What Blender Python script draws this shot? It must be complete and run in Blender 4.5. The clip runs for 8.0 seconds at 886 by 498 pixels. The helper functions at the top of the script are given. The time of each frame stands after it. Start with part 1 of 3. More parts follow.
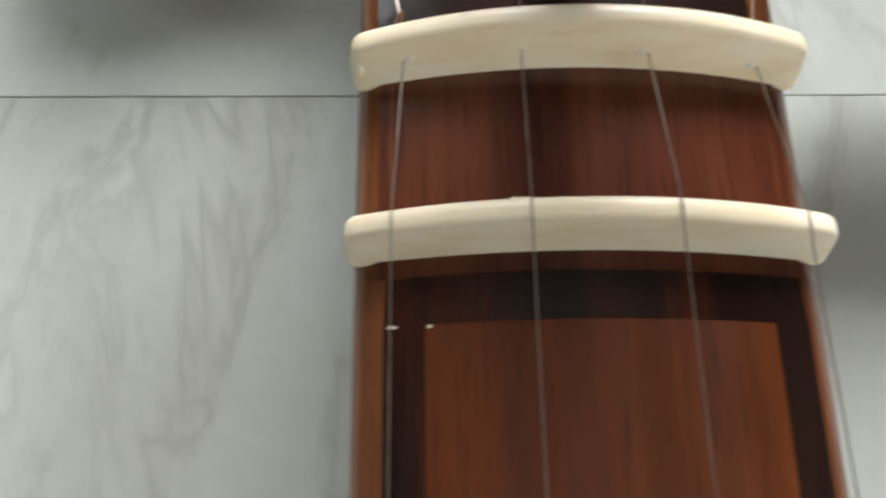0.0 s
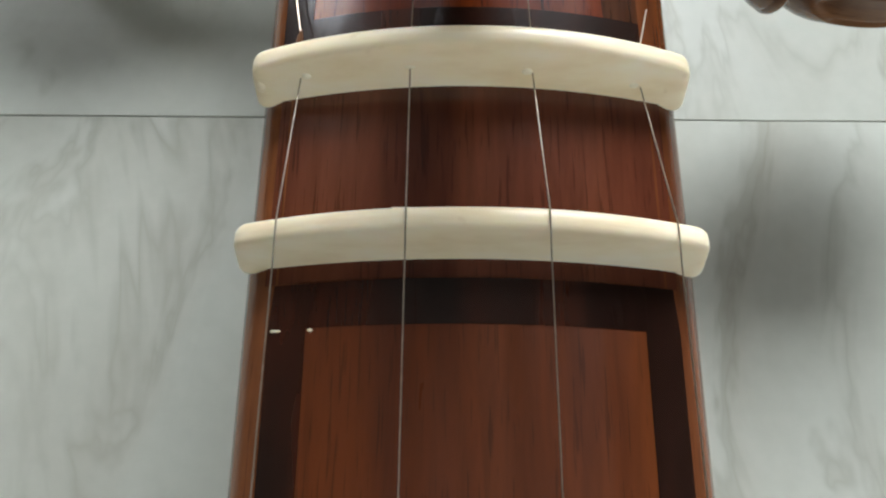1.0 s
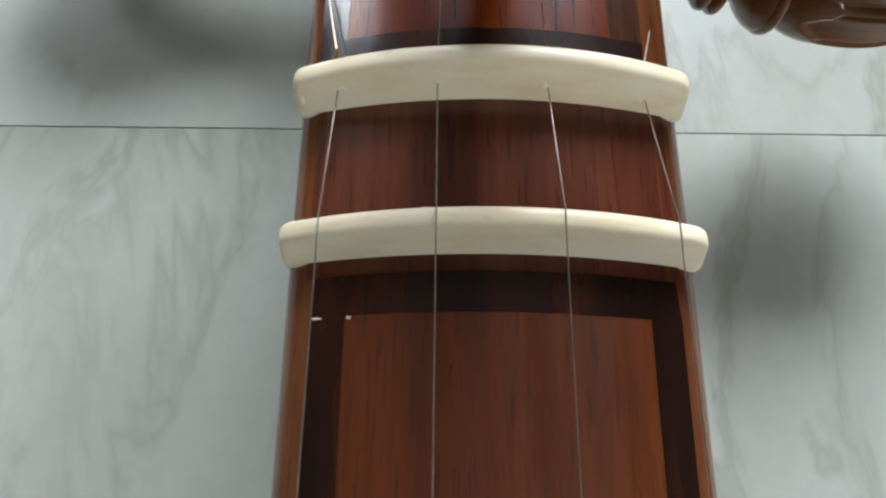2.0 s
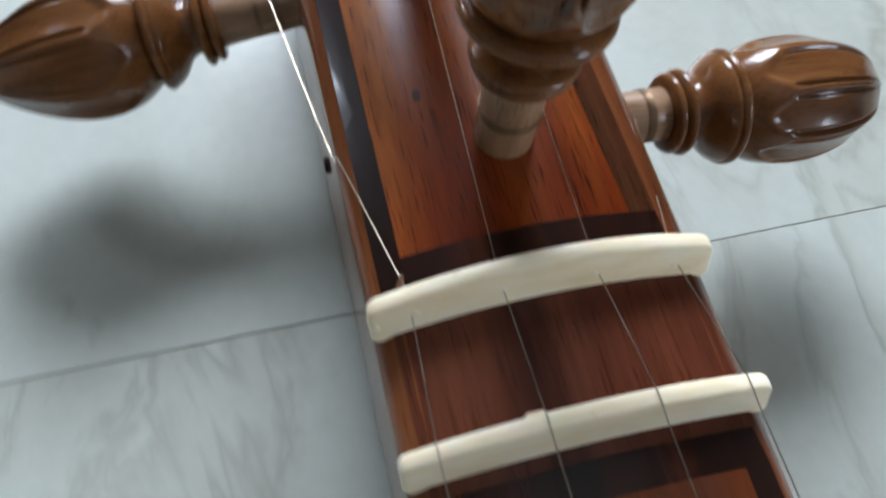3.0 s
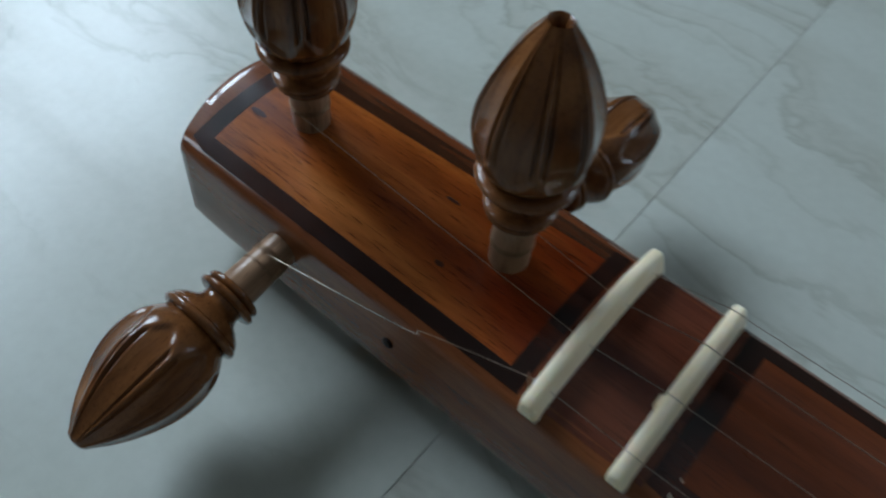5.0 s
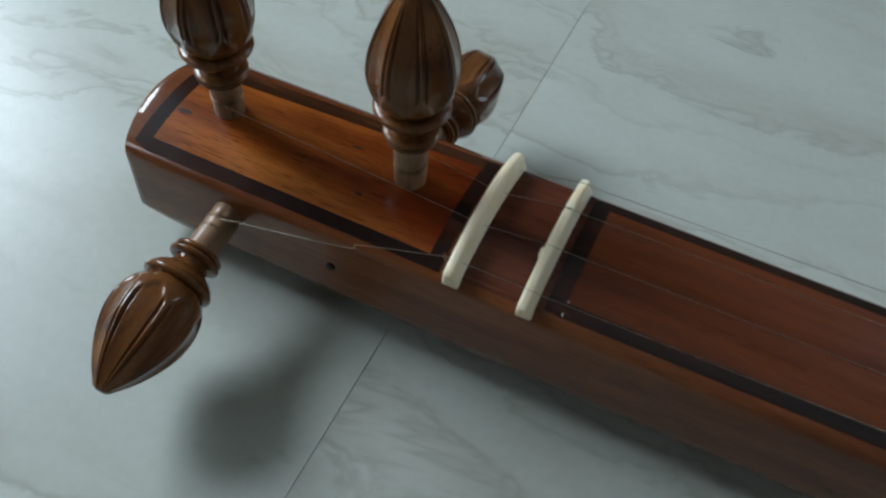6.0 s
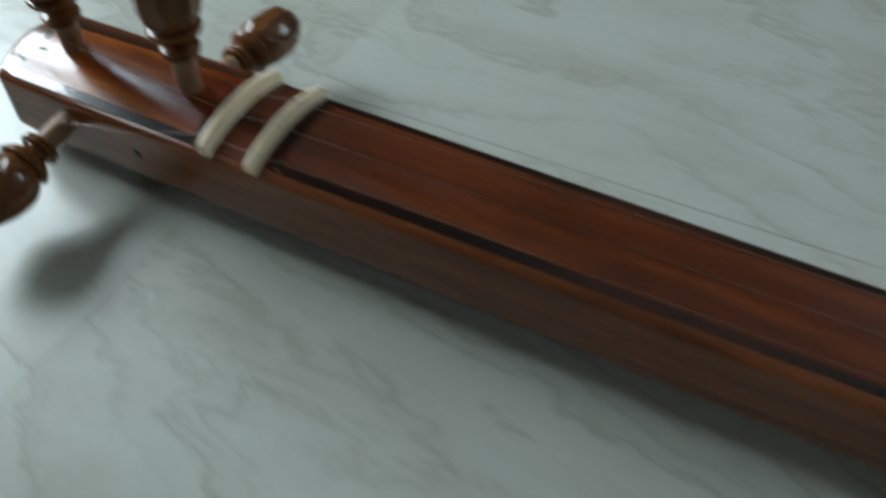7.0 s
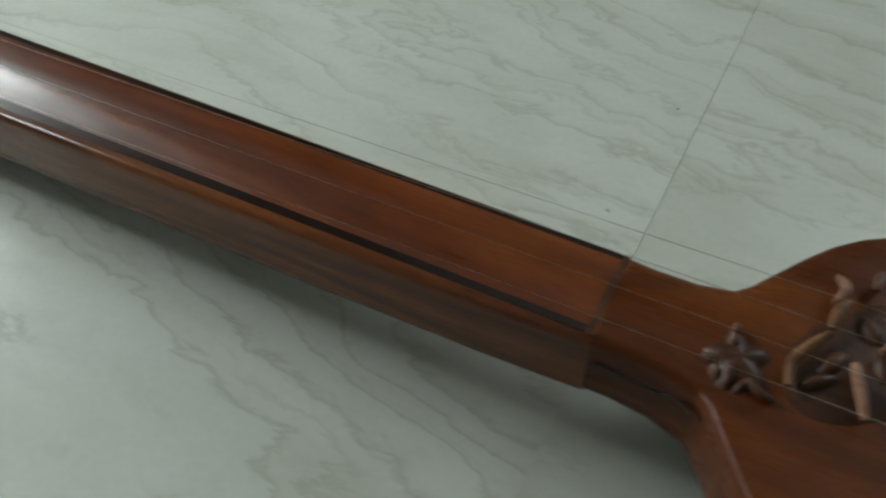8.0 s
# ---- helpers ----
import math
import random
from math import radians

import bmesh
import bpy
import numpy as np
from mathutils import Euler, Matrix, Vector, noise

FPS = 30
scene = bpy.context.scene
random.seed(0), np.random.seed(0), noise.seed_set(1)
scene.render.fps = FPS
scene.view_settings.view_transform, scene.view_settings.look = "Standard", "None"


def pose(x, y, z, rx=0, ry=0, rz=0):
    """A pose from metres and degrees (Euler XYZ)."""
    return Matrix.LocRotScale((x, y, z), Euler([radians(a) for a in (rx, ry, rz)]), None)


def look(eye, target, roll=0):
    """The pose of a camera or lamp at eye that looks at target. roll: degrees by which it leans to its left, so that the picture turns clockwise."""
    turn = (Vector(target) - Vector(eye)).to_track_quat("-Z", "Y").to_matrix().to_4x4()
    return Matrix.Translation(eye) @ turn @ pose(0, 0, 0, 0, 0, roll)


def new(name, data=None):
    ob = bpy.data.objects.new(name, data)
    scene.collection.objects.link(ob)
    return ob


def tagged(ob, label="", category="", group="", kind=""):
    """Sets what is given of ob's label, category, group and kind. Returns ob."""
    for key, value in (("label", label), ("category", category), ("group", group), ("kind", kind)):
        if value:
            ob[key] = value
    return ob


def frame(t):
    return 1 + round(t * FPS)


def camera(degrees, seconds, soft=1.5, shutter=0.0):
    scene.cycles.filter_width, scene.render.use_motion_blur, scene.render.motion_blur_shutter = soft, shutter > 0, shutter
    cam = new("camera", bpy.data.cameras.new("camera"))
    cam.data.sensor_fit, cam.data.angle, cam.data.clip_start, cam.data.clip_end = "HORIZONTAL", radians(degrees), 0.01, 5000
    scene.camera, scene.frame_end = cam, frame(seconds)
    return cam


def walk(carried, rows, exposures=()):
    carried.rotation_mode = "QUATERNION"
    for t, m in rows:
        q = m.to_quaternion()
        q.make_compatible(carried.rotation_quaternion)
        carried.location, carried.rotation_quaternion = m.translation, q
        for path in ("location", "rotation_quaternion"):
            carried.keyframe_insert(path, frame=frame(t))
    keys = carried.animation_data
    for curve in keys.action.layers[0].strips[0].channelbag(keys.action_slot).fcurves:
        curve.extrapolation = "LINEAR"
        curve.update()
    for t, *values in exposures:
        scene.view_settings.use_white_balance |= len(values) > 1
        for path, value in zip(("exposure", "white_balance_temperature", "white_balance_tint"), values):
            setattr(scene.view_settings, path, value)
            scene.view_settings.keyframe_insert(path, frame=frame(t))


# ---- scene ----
# A tanpura lying on a marble-patterned tile floor, lit by barred windows, the east one added.

# ---- camera ----
cam = camera(56.9, 8.0, soft=2.2, shutter=0.5)
ROWS = [
    (0, -0.02465, -0.09564, 0.17551, 17.996, -1.161, -0.786),
    (0.5, -0.00648, -0.09722, 0.17928, 19.467, 0.140, -0.007),
    (1, -0.00525, -0.10068, 0.17924, 20.242, -0.504, 0.188),
    (1.2, -0.00556, -0.10102, 0.18169, 20.797, -0.449, 0.220),
    (2.3, -0.01738, -0.11007, 0.19745, 22.121, -1.444, 0.123),
    (2.5, -0.02554, -0.10535, 0.20388, 23.239, -1.910, -1.420),
    (3, -0.04514, -0.08502, 0.20992, 26.611, -3.703, -13.875),
    (3.5, -0.07658, -0.06145, 0.23056, 29.625, -5.460, -23.094),
    (4, -0.08922, -0.04497, 0.24205, 33.037, -3.812, -31.467),
    (4.2, -0.09118, -0.03374, 0.25093, 31.962, -3.338, -34.791),
    (4.5, -0.09915, -0.04446, 0.23548, 33.045, -4.455, -40.680),
    (5, -0.13275, -0.05679, 0.27367, 34.779, -4.243, -49.936),
    (5.2, -0.15183, -0.07059, 0.28098, 36.934, -5.027, -52.794),
    (6.3, -0.21703, -0.09706, 0.32019, 36.884, -3.603, -66.223),
    (6.5, -0.22565, -0.12318, 0.32343, 37.558, -2.429, -64.705),
    (7, -0.25815, -0.28323, 0.35651, 40.054, -0.240, -62.645),
    (7.2, -0.28668, -0.37563, 0.37538, 40.397, -1.704, -63.454),
    (7.5, -0.28687, -0.50182, 0.38975, 40.052, -0.373, -64.765),
    (7.6, -0.27384, -0.54455, 0.39096, 39.801, -0.051, -64.744),
    (7.7, -0.26505, -0.57754, 0.39103, 40.128, 0.180, -64.405),
    (7.8, -0.26285, -0.60493, 0.39024, 40.921, -0.107, -64.143),
    (7.9, -0.25853, -0.62848, 0.37629, 41.843, -0.320, -63.333),
    (8, -0.25560, -0.64724, 0.37010, 42.397, -0.701, -62.377),
]
EXPOSURES = [(0.0, 0.3, 6700, 17), (1.2, 0.2, 6600, 14), (2.5, 0.14, 6150, 14), (3.0, 0.14, 5950, 15), (3.5, 0.1, 5650, 13), (4.0, -0.4, 5450, 8), (4.5, -0.76, 5600, 8), (5.2, -0.95, 5650, 7), (6.5, -0.5, 6050, 8), (7.0, -0.65, 6100, 5), (7.5, -0.2, 6550, 5), (8.0, -0.14, 6650, 5)]
walk(cam, [(t, pose(x, y, z, rx, ry, rz)) for t, x, y, z, rx, ry, rz in ROWS], EXPOSURES)

# ---- world and window light ----
world = bpy.data.worlds.new("sky")
world.use_nodes = True
scene.world = world
wn = world.node_tree
sky = wn.nodes.new("ShaderNodeTexSky")
sky.sky_type, sky.sun_disc = "NISHITA", False
sky.sun_elevation, sky.sun_rotation = radians(50), radians(20)
wn.links.new(sky.outputs[0], wn.nodes["Background"].inputs[0])
wn.nodes["Background"].inputs[1].default_value = 0.1

WALL_Y, WALL_X = 1.1, 2.11
WIN_X0, WIN_X1, WIN_Z0, WIN_Z1 = -0.22, 0.68, 0.45, 1.15
SKYLINE = 0.60
SIDE_X0, SIDE_X1, SIDE_Z0, SIDE_Z1 = -1.04, -0.68, 0.82, 1.24
EAST_Y0, EAST_Y1, EAST_Z0, EAST_Z1, WALL_S = -2.3, -1.3, 0.95, 2.05, -2.4


def daylight(place, aim, wide, high, watts):
    lamp = bpy.data.lights.new("window_daylight", "AREA")
    lamp.shape, lamp.size, lamp.size_y = "RECTANGLE", wide, high
    lamp.energy, lamp.color = watts, (0.88, 0.96, 1.0)
    new("window_daylight", lamp).matrix_world = look(place, aim)


# The north window sees bright sky above the trees and dimmer green-grey below; the east one is a high window added as
# fill.
MID_X, MID_E = (WIN_X0 + WIN_X1) / 2, (EAST_Y0 + EAST_Y1) / 2
daylight((MID_X, WALL_Y + 0.10, (SKYLINE + WIN_Z1) / 2), (MID_X, 0, (SKYLINE + WIN_Z1) / 2), WIN_X1 - WIN_X0, WIN_Z1 - SKYLINE, 57.0)
daylight((MID_X, WALL_Y + 0.10, (SKYLINE + WIN_Z0) / 2), (MID_X, 0, (SKYLINE + WIN_Z0) / 2), WIN_X1 - WIN_X0, SKYLINE - WIN_Z0, 4.5)
MID_S = (SIDE_X0 + SIDE_X1) / 2
daylight((MID_S, WALL_Y + 0.10, (SIDE_Z0 + SIDE_Z1) / 2), (MID_S, 0, (SIDE_Z0 + SIDE_Z1) / 2), SIDE_X1 - SIDE_X0, SIDE_Z1 - SIDE_Z0, 9.0)
# Added fill from the south-east, set where no surface mirrors it.
daylight((WALL_X + 0.10, MID_E, (EAST_Z0 + EAST_Z1) / 2), (0, MID_E, (EAST_Z0 + EAST_Z1) / 2), EAST_Y1 - EAST_Y0, EAST_Z1 - EAST_Z0, 54.0)


# ---- materials ----
def mat(name):
    m = bpy.data.materials.new(name)
    m.use_nodes = True
    t = m.node_tree
    return m, t, t.nodes["Principled BSDF"]


def node(t, kind, **values):
    n = t.nodes.new("ShaderNode" + kind)
    for key, value in values.items():
        n.inputs[key.replace("_", " ")].default_value = value
    return n


def mapped(t, scale, source="Object"):
    c = t.nodes.new("ShaderNodeTexCoord")
    m = t.nodes.new("ShaderNodeMapping")
    m.inputs["Scale"].default_value = scale
    t.links.new(c.outputs[source], m.inputs["Vector"])
    return m.outputs["Vector"]


def noise_tex(t, vector, scale, detail=4.0, rough=0.55, distort=0.0):
    n = node(t, "TexNoise", Scale=scale, Detail=detail, Roughness=rough, Distortion=distort)
    t.links.new(vector, n.inputs["Vector"])
    return n.outputs["Fac"]


def ramp(t, fac, stops):
    r = t.nodes.new("ShaderNodeValToRGB")
    while len(r.color_ramp.elements) < len(stops):
        r.color_ramp.elements.new(0.5)
    for e, (at, colour) in zip(r.color_ramp.elements, stops):
        e.position, e.color = at, (*colour, 1) if len(colour) == 3 else colour
    t.links.new(fac, r.inputs["Fac"])
    return r.outputs["Color"]


def mix(t, fac, a, b, blend="MIX"):
    n = t.nodes.new("ShaderNodeMix")
    n.data_type, n.blend_type = "RGBA", blend
    for socket, value in ((n.inputs["Factor"], fac), (n.inputs["A"], a), (n.inputs["B"], b)):
        if isinstance(value, (int, float)):
            socket.default_value = value
        elif isinstance(value, tuple):
            socket.default_value = (*value, 1)
        else:
            t.links.new(value, socket)
    return n.outputs["Result"]


def math_node(t, op, a, b=0.0):
    n = t.nodes.new("ShaderNodeMath")
    n.operation = op
    for socket, value in zip(n.inputs, (a, b)):
        if isinstance(value, (int, float)):
            socket.default_value = value
        else:
            t.links.new(value, socket)
    return n.outputs[0]


def bump(t, shader, height, strength, distance):
    b = node(t, "Bump", Strength=strength, Distance=distance)
    t.links.new(height, b.inputs["Height"])
    t.links.new(b.outputs["Normal"], shader.inputs["Normal"])
    return b


def wood(name, dark, mid, light, along="y", figure=9.0, grain=160.0, gloss=0.22, coat=0.42, streak=0.3, sheen=0.15, blotch=0.35, heart=None, pore=0.42):
    """Varnished wood with the grain along one axis: cloudy figure, soft grain, short dark pores, uneven varnish."""
    m, t, s = mat(name)
    k, short = {"y": ((1, 0.10, 1), (1, 0.045, 1)), "z": ((1, 1, 0.12), (1, 1, 0.05))}[along]
    v, dash = mapped(t, k), mapped(t, short)
    broad = noise_tex(t, v, figure * 5, 4, 0.5, 1.6)
    fine = noise_tex(t, v, grain * 3, 5, 0.6, 0.6)
    pores = noise_tex(t, dash, grain * 12, 2, 0.5, 0.2)
    patch = noise_tex(t, mapped(t, tuple(0.3 + 0.7 * x for x in k)), 26, 3, 0.55, 0.8)
    colour = ramp(t, broad, [(0.30, dark), (0.50, mid), (0.72, light)])
    shade = ramp(t, fine, [(0.32, (0.42, 0.36, 0.32)), (0.62, (1.12, 1.12, 1.12))])
    colour = mix(t, streak, colour, shade, "MULTIPLY")
    dots = ramp(t, pores, [(0.33, (0.16, 0.11, 0.08)), (0.41, (1, 1, 1))])
    colour = mix(t, pore, colour, dots, "MULTIPLY")
    stains = ramp(t, patch, [(0.34, (0.30, 0.24, 0.22)), (0.52, (1, 1, 1)), (0.74, (1.25, 1.2, 1.1))])
    colour = mix(t, blotch, colour, stains, "MULTIPLY")
    if heart:
        # Redder heartwood at one end, its border wandering with the figure.
        sep = t.nodes.new("ShaderNodeSeparateXYZ")
        t.links.new(mapped(t, (1, 1, 1)), sep.inputs[0])
        reach = math_node(t, "ADD", sep.outputs[1], math_node(t, "MULTIPLY", broad, 0.09))
        colour = mix(t, ramp(t, math_node(t, "MULTIPLY", reach, 4.0), [(heart[0] * 4, (1, 1, 1)), (heart[1] * 4, (0, 0, 0))]), colour, mix(t, 1.0, colour, (0.52, 0.30, 0.26), "MULTIPLY"))
    t.links.new(colour, s.inputs["Base Color"])
    wear = noise_tex(t, mapped(t, (1, 1, 1)), 60, 4)
    t.links.new(math_node(t, "MULTIPLY_ADD", wear, 0.16), s.inputs["Roughness"])
    s.inputs["Roughness"].links[0].from_node.inputs[2].default_value = gloss - 0.08
    s.inputs["Specular IOR Level"].default_value = 0.2
    smear = noise_tex(t, v, 90, 4, 0.6, 0.4)
    rough = ramp(t, smear, [(0.35, (sheen * 0.75,) * 3), (0.7, (sheen * 1.5,) * 3)])
    t.links.new(rough, s.inputs["Coat Roughness"])
    s.inputs["Coat Weight"].default_value = coat
    ripple = noise_tex(t, mapped(t, (1, 0.6, 1)), 85, 2, 0.5, 0.6)
    wavy = math_node(t, "ADD", noise_tex(t, v, 120, 3), math_node(t, "MULTIPLY", ripple, 1.6))
    first = bump(t, s, wavy, 0.14, 0.0006)
    t.links.new(first.outputs["Normal"], s.inputs["Coat Normal"])
    return m


NECK_WOOD = wood("neck_varnished_rosewood", (0.075, 0.020, 0.008), (0.160, 0.049, 0.016), (0.230, 0.080, 0.028), figure=5, coat=0.48, sheen=0.08)
PLATE_WOOD = wood("nut_plate_dark_red_wood", (0.052, 0.013, 0.007), (0.110, 0.030, 0.015), (0.17, 0.053, 0.025), figure=6, coat=0.6, sheen=0.12)
PANEL_WOOD = wood("fingerboard_red_wood", (0.052, 0.0105, 0.0026), (0.110, 0.0250, 0.0056), (0.170, 0.0455, 0.0105), figure=4, coat=0.42, sheen=0.36, blotch=0.45)
HEAD_WOOD = wood("head_golden_wood", (0.12, 0.023, 0.004), (0.28, 0.074, 0.011), (0.45, 0.160, 0.028), figure=4, streak=0.35, coat=0.45, sheen=0.15, blotch=0.5, heart=(0.095, 0.185), pore=0.75)
BODY_WOOD = wood("body_amber_wood", (0.050, 0.011, 0.002), (0.090, 0.022, 0.004), (0.135, 0.038, 0.007), figure=3, coat=0.2, sheen=0.26)
# Inlay wood made browner: the right head strip's reflected sheen, put into the colour.
SHEEN_WOOD = wood("inlay_sheen_wood", (0.018, 0.006, 0.003), (0.050, 0.016, 0.006), (0.12, 0.040, 0.013), figure=10, coat=0.5, sheen=0.12)
INLAY_WOOD = wood("blackwood_inlay", (0.007, 0.003, 0.002), (0.018, 0.006, 0.0037), (0.065, 0.016, 0.007), figure=8, coat=0.7, sheen=0.07)
PEG_WOOD = wood("peg_turned_wood", (0.090, 0.032, 0.010), (0.170, 0.066, 0.020), (0.275, 0.116, 0.037), along="z", figure=9, coat=0.38, sheen=0.10, streak=0.3)
SHAFT_WOOD = wood("peg_shaft_bare_wood", (0.20, 0.115, 0.065), (0.31, 0.185, 0.105), (0.42, 0.26, 0.155), along="z", figure=16, gloss=0.4, coat=0.3, sheen=0.2)
CARVED_WOOD = wood("carved_dark_wood", (0.03, 0.012, 0.006), (0.055, 0.02, 0.009), (0.09, 0.035, 0.014), figure=12, gloss=0.5, coat=0.06, sheen=0.35)
# Lighter brown that carries the highlights of the carved leaf.
PETAL_WOOD = wood("carved_highlight_wood", (0.05, 0.022, 0.014), (0.10, 0.045, 0.028), (0.14, 0.07, 0.05), figure=14, gloss=0.5, coat=0.06, sheen=0.35)
BUFF_WOOD = wood("carved_buff_wood", (0.09, 0.04, 0.016), (0.15, 0.07, 0.03), (0.22, 0.11, 0.05), figure=12, gloss=0.5, coat=0.06, sheen=0.35)
STEM_WOOD = wood("carved_pale_wood", (0.13, 0.06, 0.035), (0.2, 0.1, 0.06), (0.3, 0.17, 0.11), figure=12, gloss=0.5, coat=0.06, sheen=0.35)


def bone():
    m, t, s = mat("cream_bone")
    v = mapped(t, (1, 6, 3))
    colour = ramp(t, noise_tex(t, v, 60, 5), [(0.3, (0.82, 0.68, 0.44)), (0.5, (0.91, 0.79, 0.56)), (0.75, (0.94, 0.86, 0.68))])
    stain = ramp(t, noise_tex(t, mapped(t, (1, 1, 1)), 130, 3), [(0.24, (0.62, 0.5, 0.33)), (0.36, (1, 1, 1))])
    t.links.new(mix(t, 0.8, colour, stain, "MULTIPLY"), s.inputs["Base Color"])
    s.inputs["Roughness"].default_value = 0.36
    s.inputs["Subsurface Weight"].default_value = 0.25
    s.inputs["Subsurface Radius"].default_value = (1.0, 0.7, 0.4)
    s.inputs["Subsurface Scale"].default_value = 0.0015
    bump(t, s, noise_tex(t, v, 240, 4), 0.15, 0.0004)
    return m


def steel(name, colour, rough):
    m, t, s = mat(name)
    t.links.new(ramp(t, noise_tex(t, mapped(t, (1, 1, 1)), 500, 2), [(0.3, tuple(c * 0.7 for c in colour)), (0.7, colour)]), s.inputs["Base Color"])
    s.inputs["Metallic"].default_value, s.inputs["Roughness"].default_value = 1.0, rough
    return m


def tile_stone():
    """Polished vitrified tile: pale grey-green ground, thin brown-grey veins drawn out along y, cloudy patches."""
    m, t, s = mat("polished_marble_tile")
    g = t.nodes.new("ShaderNodeNewGeometry")
    info = t.nodes.new("ShaderNodeObjectInfo")
    shift = t.nodes.new("ShaderNodeVectorMath")
    shift.operation = "MULTIPLY_ADD"
    comb = t.nodes.new("ShaderNodeCombineXYZ")
    for socket in comb.inputs:
        t.links.new(info.outputs["Random"], socket)
    t.links.new(comb.outputs[0], shift.inputs[0])
    shift.inputs[1].default_value = (17.0, 29.0, 3.0)
    t.links.new(g.outputs["Position"], shift.inputs[2])
    mp = t.nodes.new("ShaderNodeMapping")
    mp.inputs["Rotation"].default_value = (0, 0, radians(22))
    mp.inputs["Scale"].default_value = (1.0, 0.42, 1.0)
    t.links.new(shift.outputs[0], mp.inputs["Vector"])
    v = mp.outputs["Vector"]
    sep = t.nodes.new("ShaderNodeSeparateXYZ")
    t.links.new(v, sep.inputs[0])
    drift = noise_tex(t, v, 3.0, 1, 0.5, 0.3)
    sway = noise_tex(t, v, 8.0, 1, 0.5, 0.5)
    kinks = noise_tex(t, v, 34.0, 4, 0.6, 0.5)
    bent = math_node(t, "ADD", math_node(t, "MULTIPLY", drift, 5.5), math_node(t, "MULTIPLY", sway, 1.9))
    bent = math_node(t, "ADD", bent, math_node(t, "MULTIPLY", kinks, 1.0))
    field = math_node(t, "ADD", math_node(t, "MULTIPLY", sep.outputs[0], 12.0), bent)

    def veins(count, sharp, wide):
        fract = math_node(t, "FRACT", math_node(t, "MULTIPLY", field, count))
        near = math_node(t, "ABSOLUTE", math_node(t, "SUBTRACT", fract, 0.5))
        line = ramp(t, near, [(0.0, (1, 1, 1)), (sharp, (0.55, 0.55, 0.55)), (sharp * 3.0, (0, 0, 0))])
        side = ramp(t, fract, [(0.5 - sharp * 2, (0, 0, 0)), (0.5, (1, 1, 1)), (0.5 + wide, (0, 0, 0))])
        return line, side

    line, side = veins(1.15, 0.024, 0.40)
    faint, band = veins(2.1, 0.040, 0.40)
    mask = ramp(t, noise_tex(t, v, 7.0, 3, 0.5, 0.4), [(0.36, (0.22, 0.22, 0.22)), (0.60, (1, 1, 1))])
    mask2 = ramp(t, noise_tex(t, v, 5.0, 2, 0.5, 0.4), [(0.38, (0, 0, 0)), (0.60, (1, 1, 1))])
    cloud = noise_tex(t, v, 16.0, 4, 0.55, 0.3)
    ground = ramp(t, cloud, [(0.28, (0.41, 0.42, 0.365)), (0.5, (0.465, 0.485, 0.43)), (0.75, (0.50, 0.525, 0.475))])
    colour = mix(t, math_node(t, "MULTIPLY", mix(t, 1.0, side, mask, "MULTIPLY"), 0.42), ground, (0.375, 0.365, 0.305))
    colour = mix(t, math_node(t, "MULTIPLY", mix(t, 1.0, band, mask2, "MULTIPLY"), 0.28), colour, (0.37, 0.36, 0.30))
    colour = mix(t, math_node(t, "MULTIPLY", mix(t, 1.0, faint, mask2, "MULTIPLY"), 0.42), colour, (0.28, 0.275, 0.225))
    colour = mix(t, math_node(t, "MULTIPLY", mix(t, 1.0, line, mask, "MULTIPLY"), 0.42), colour, (0.245, 0.24, 0.19))
    grit = ramp(t, noise_tex(t, g.outputs["Position"], 200, 2, 0.5), [(0.3, (0.97, 0.97, 0.97)), (0.7, (1.02, 1.02, 1.02))])
    colour = mix(t, 1.0, colour, grit, "MULTIPLY")
    specks = ramp(t, noise_tex(t, g.outputs["Position"], 90, 1), [(0.155, (0.25, 0.24, 0.22)), (0.17, (1, 1, 1))])
    colour = mix(t, 0.8, colour, specks, "MULTIPLY")
    t.links.new(colour, s.inputs["Base Color"])
    t.links.new(ramp(t, noise_tex(t, g.outputs["Position"], 3, 1), [(0.2, (0.27, 0.27, 0.27)), (0.8, (0.33, 0.33, 0.33))]), s.inputs["Roughness"])
    s.inputs["Specular IOR Level"].default_value = 0.36
    return m


def plain(name, colour, rough=0.85, vary=0.12, scale=6.0):
    m, t, s = mat(name)
    f = noise_tex(t, mapped(t, (1, 1, 1)), scale, 5)
    t.links.new(ramp(t, f, [(0.3, tuple(c * (1 - vary) for c in colour)), (0.7, colour)]), s.inputs["Base Color"])
    s.inputs["Roughness"].default_value = rough
    bump(t, s, noise_tex(t, mapped(t, (1, 1, 1)), scale * 30, 3), 0.1, 0.001)
    return m


BONE = bone()
STEEL = steel("string_steel", (0.46, 0.39, 0.31), 0.38)
# Lit copy of the string steel: the rear lengths' gleam as a brighter colour.
LIT_STEEL = steel("lit_string_steel", (0.52, 0.44, 0.33), 0.4)
BRONZE = steel("wound_string_bronze", (0.30, 0.20, 0.12), 0.45)
TILE = tile_stone()
GROUT = plain("grey_grout", (0.46, 0.46, 0.42), 0.9)
# Tones of the unseen walls and ceiling, chosen for how much fill they bounce.
WALL_BOUNCE = plain("beige_wall_bounce", (0.24, 0.23, 0.20))
CEILING_BOUNCE = plain("grey_ceiling_bounce", (0.52, 0.52, 0.505))
IRON = plain("grey_painted_iron", (0.25, 0.25, 0.25), 0.5)
TRANSLIT_BONE = plain("translit_bone", (0.93, 0.87, 0.68), 0.5, 0.05)
KNOT = plain("dark_grain_knot", (0.045, 0.012, 0.004), 0.35, 0.4, 400)
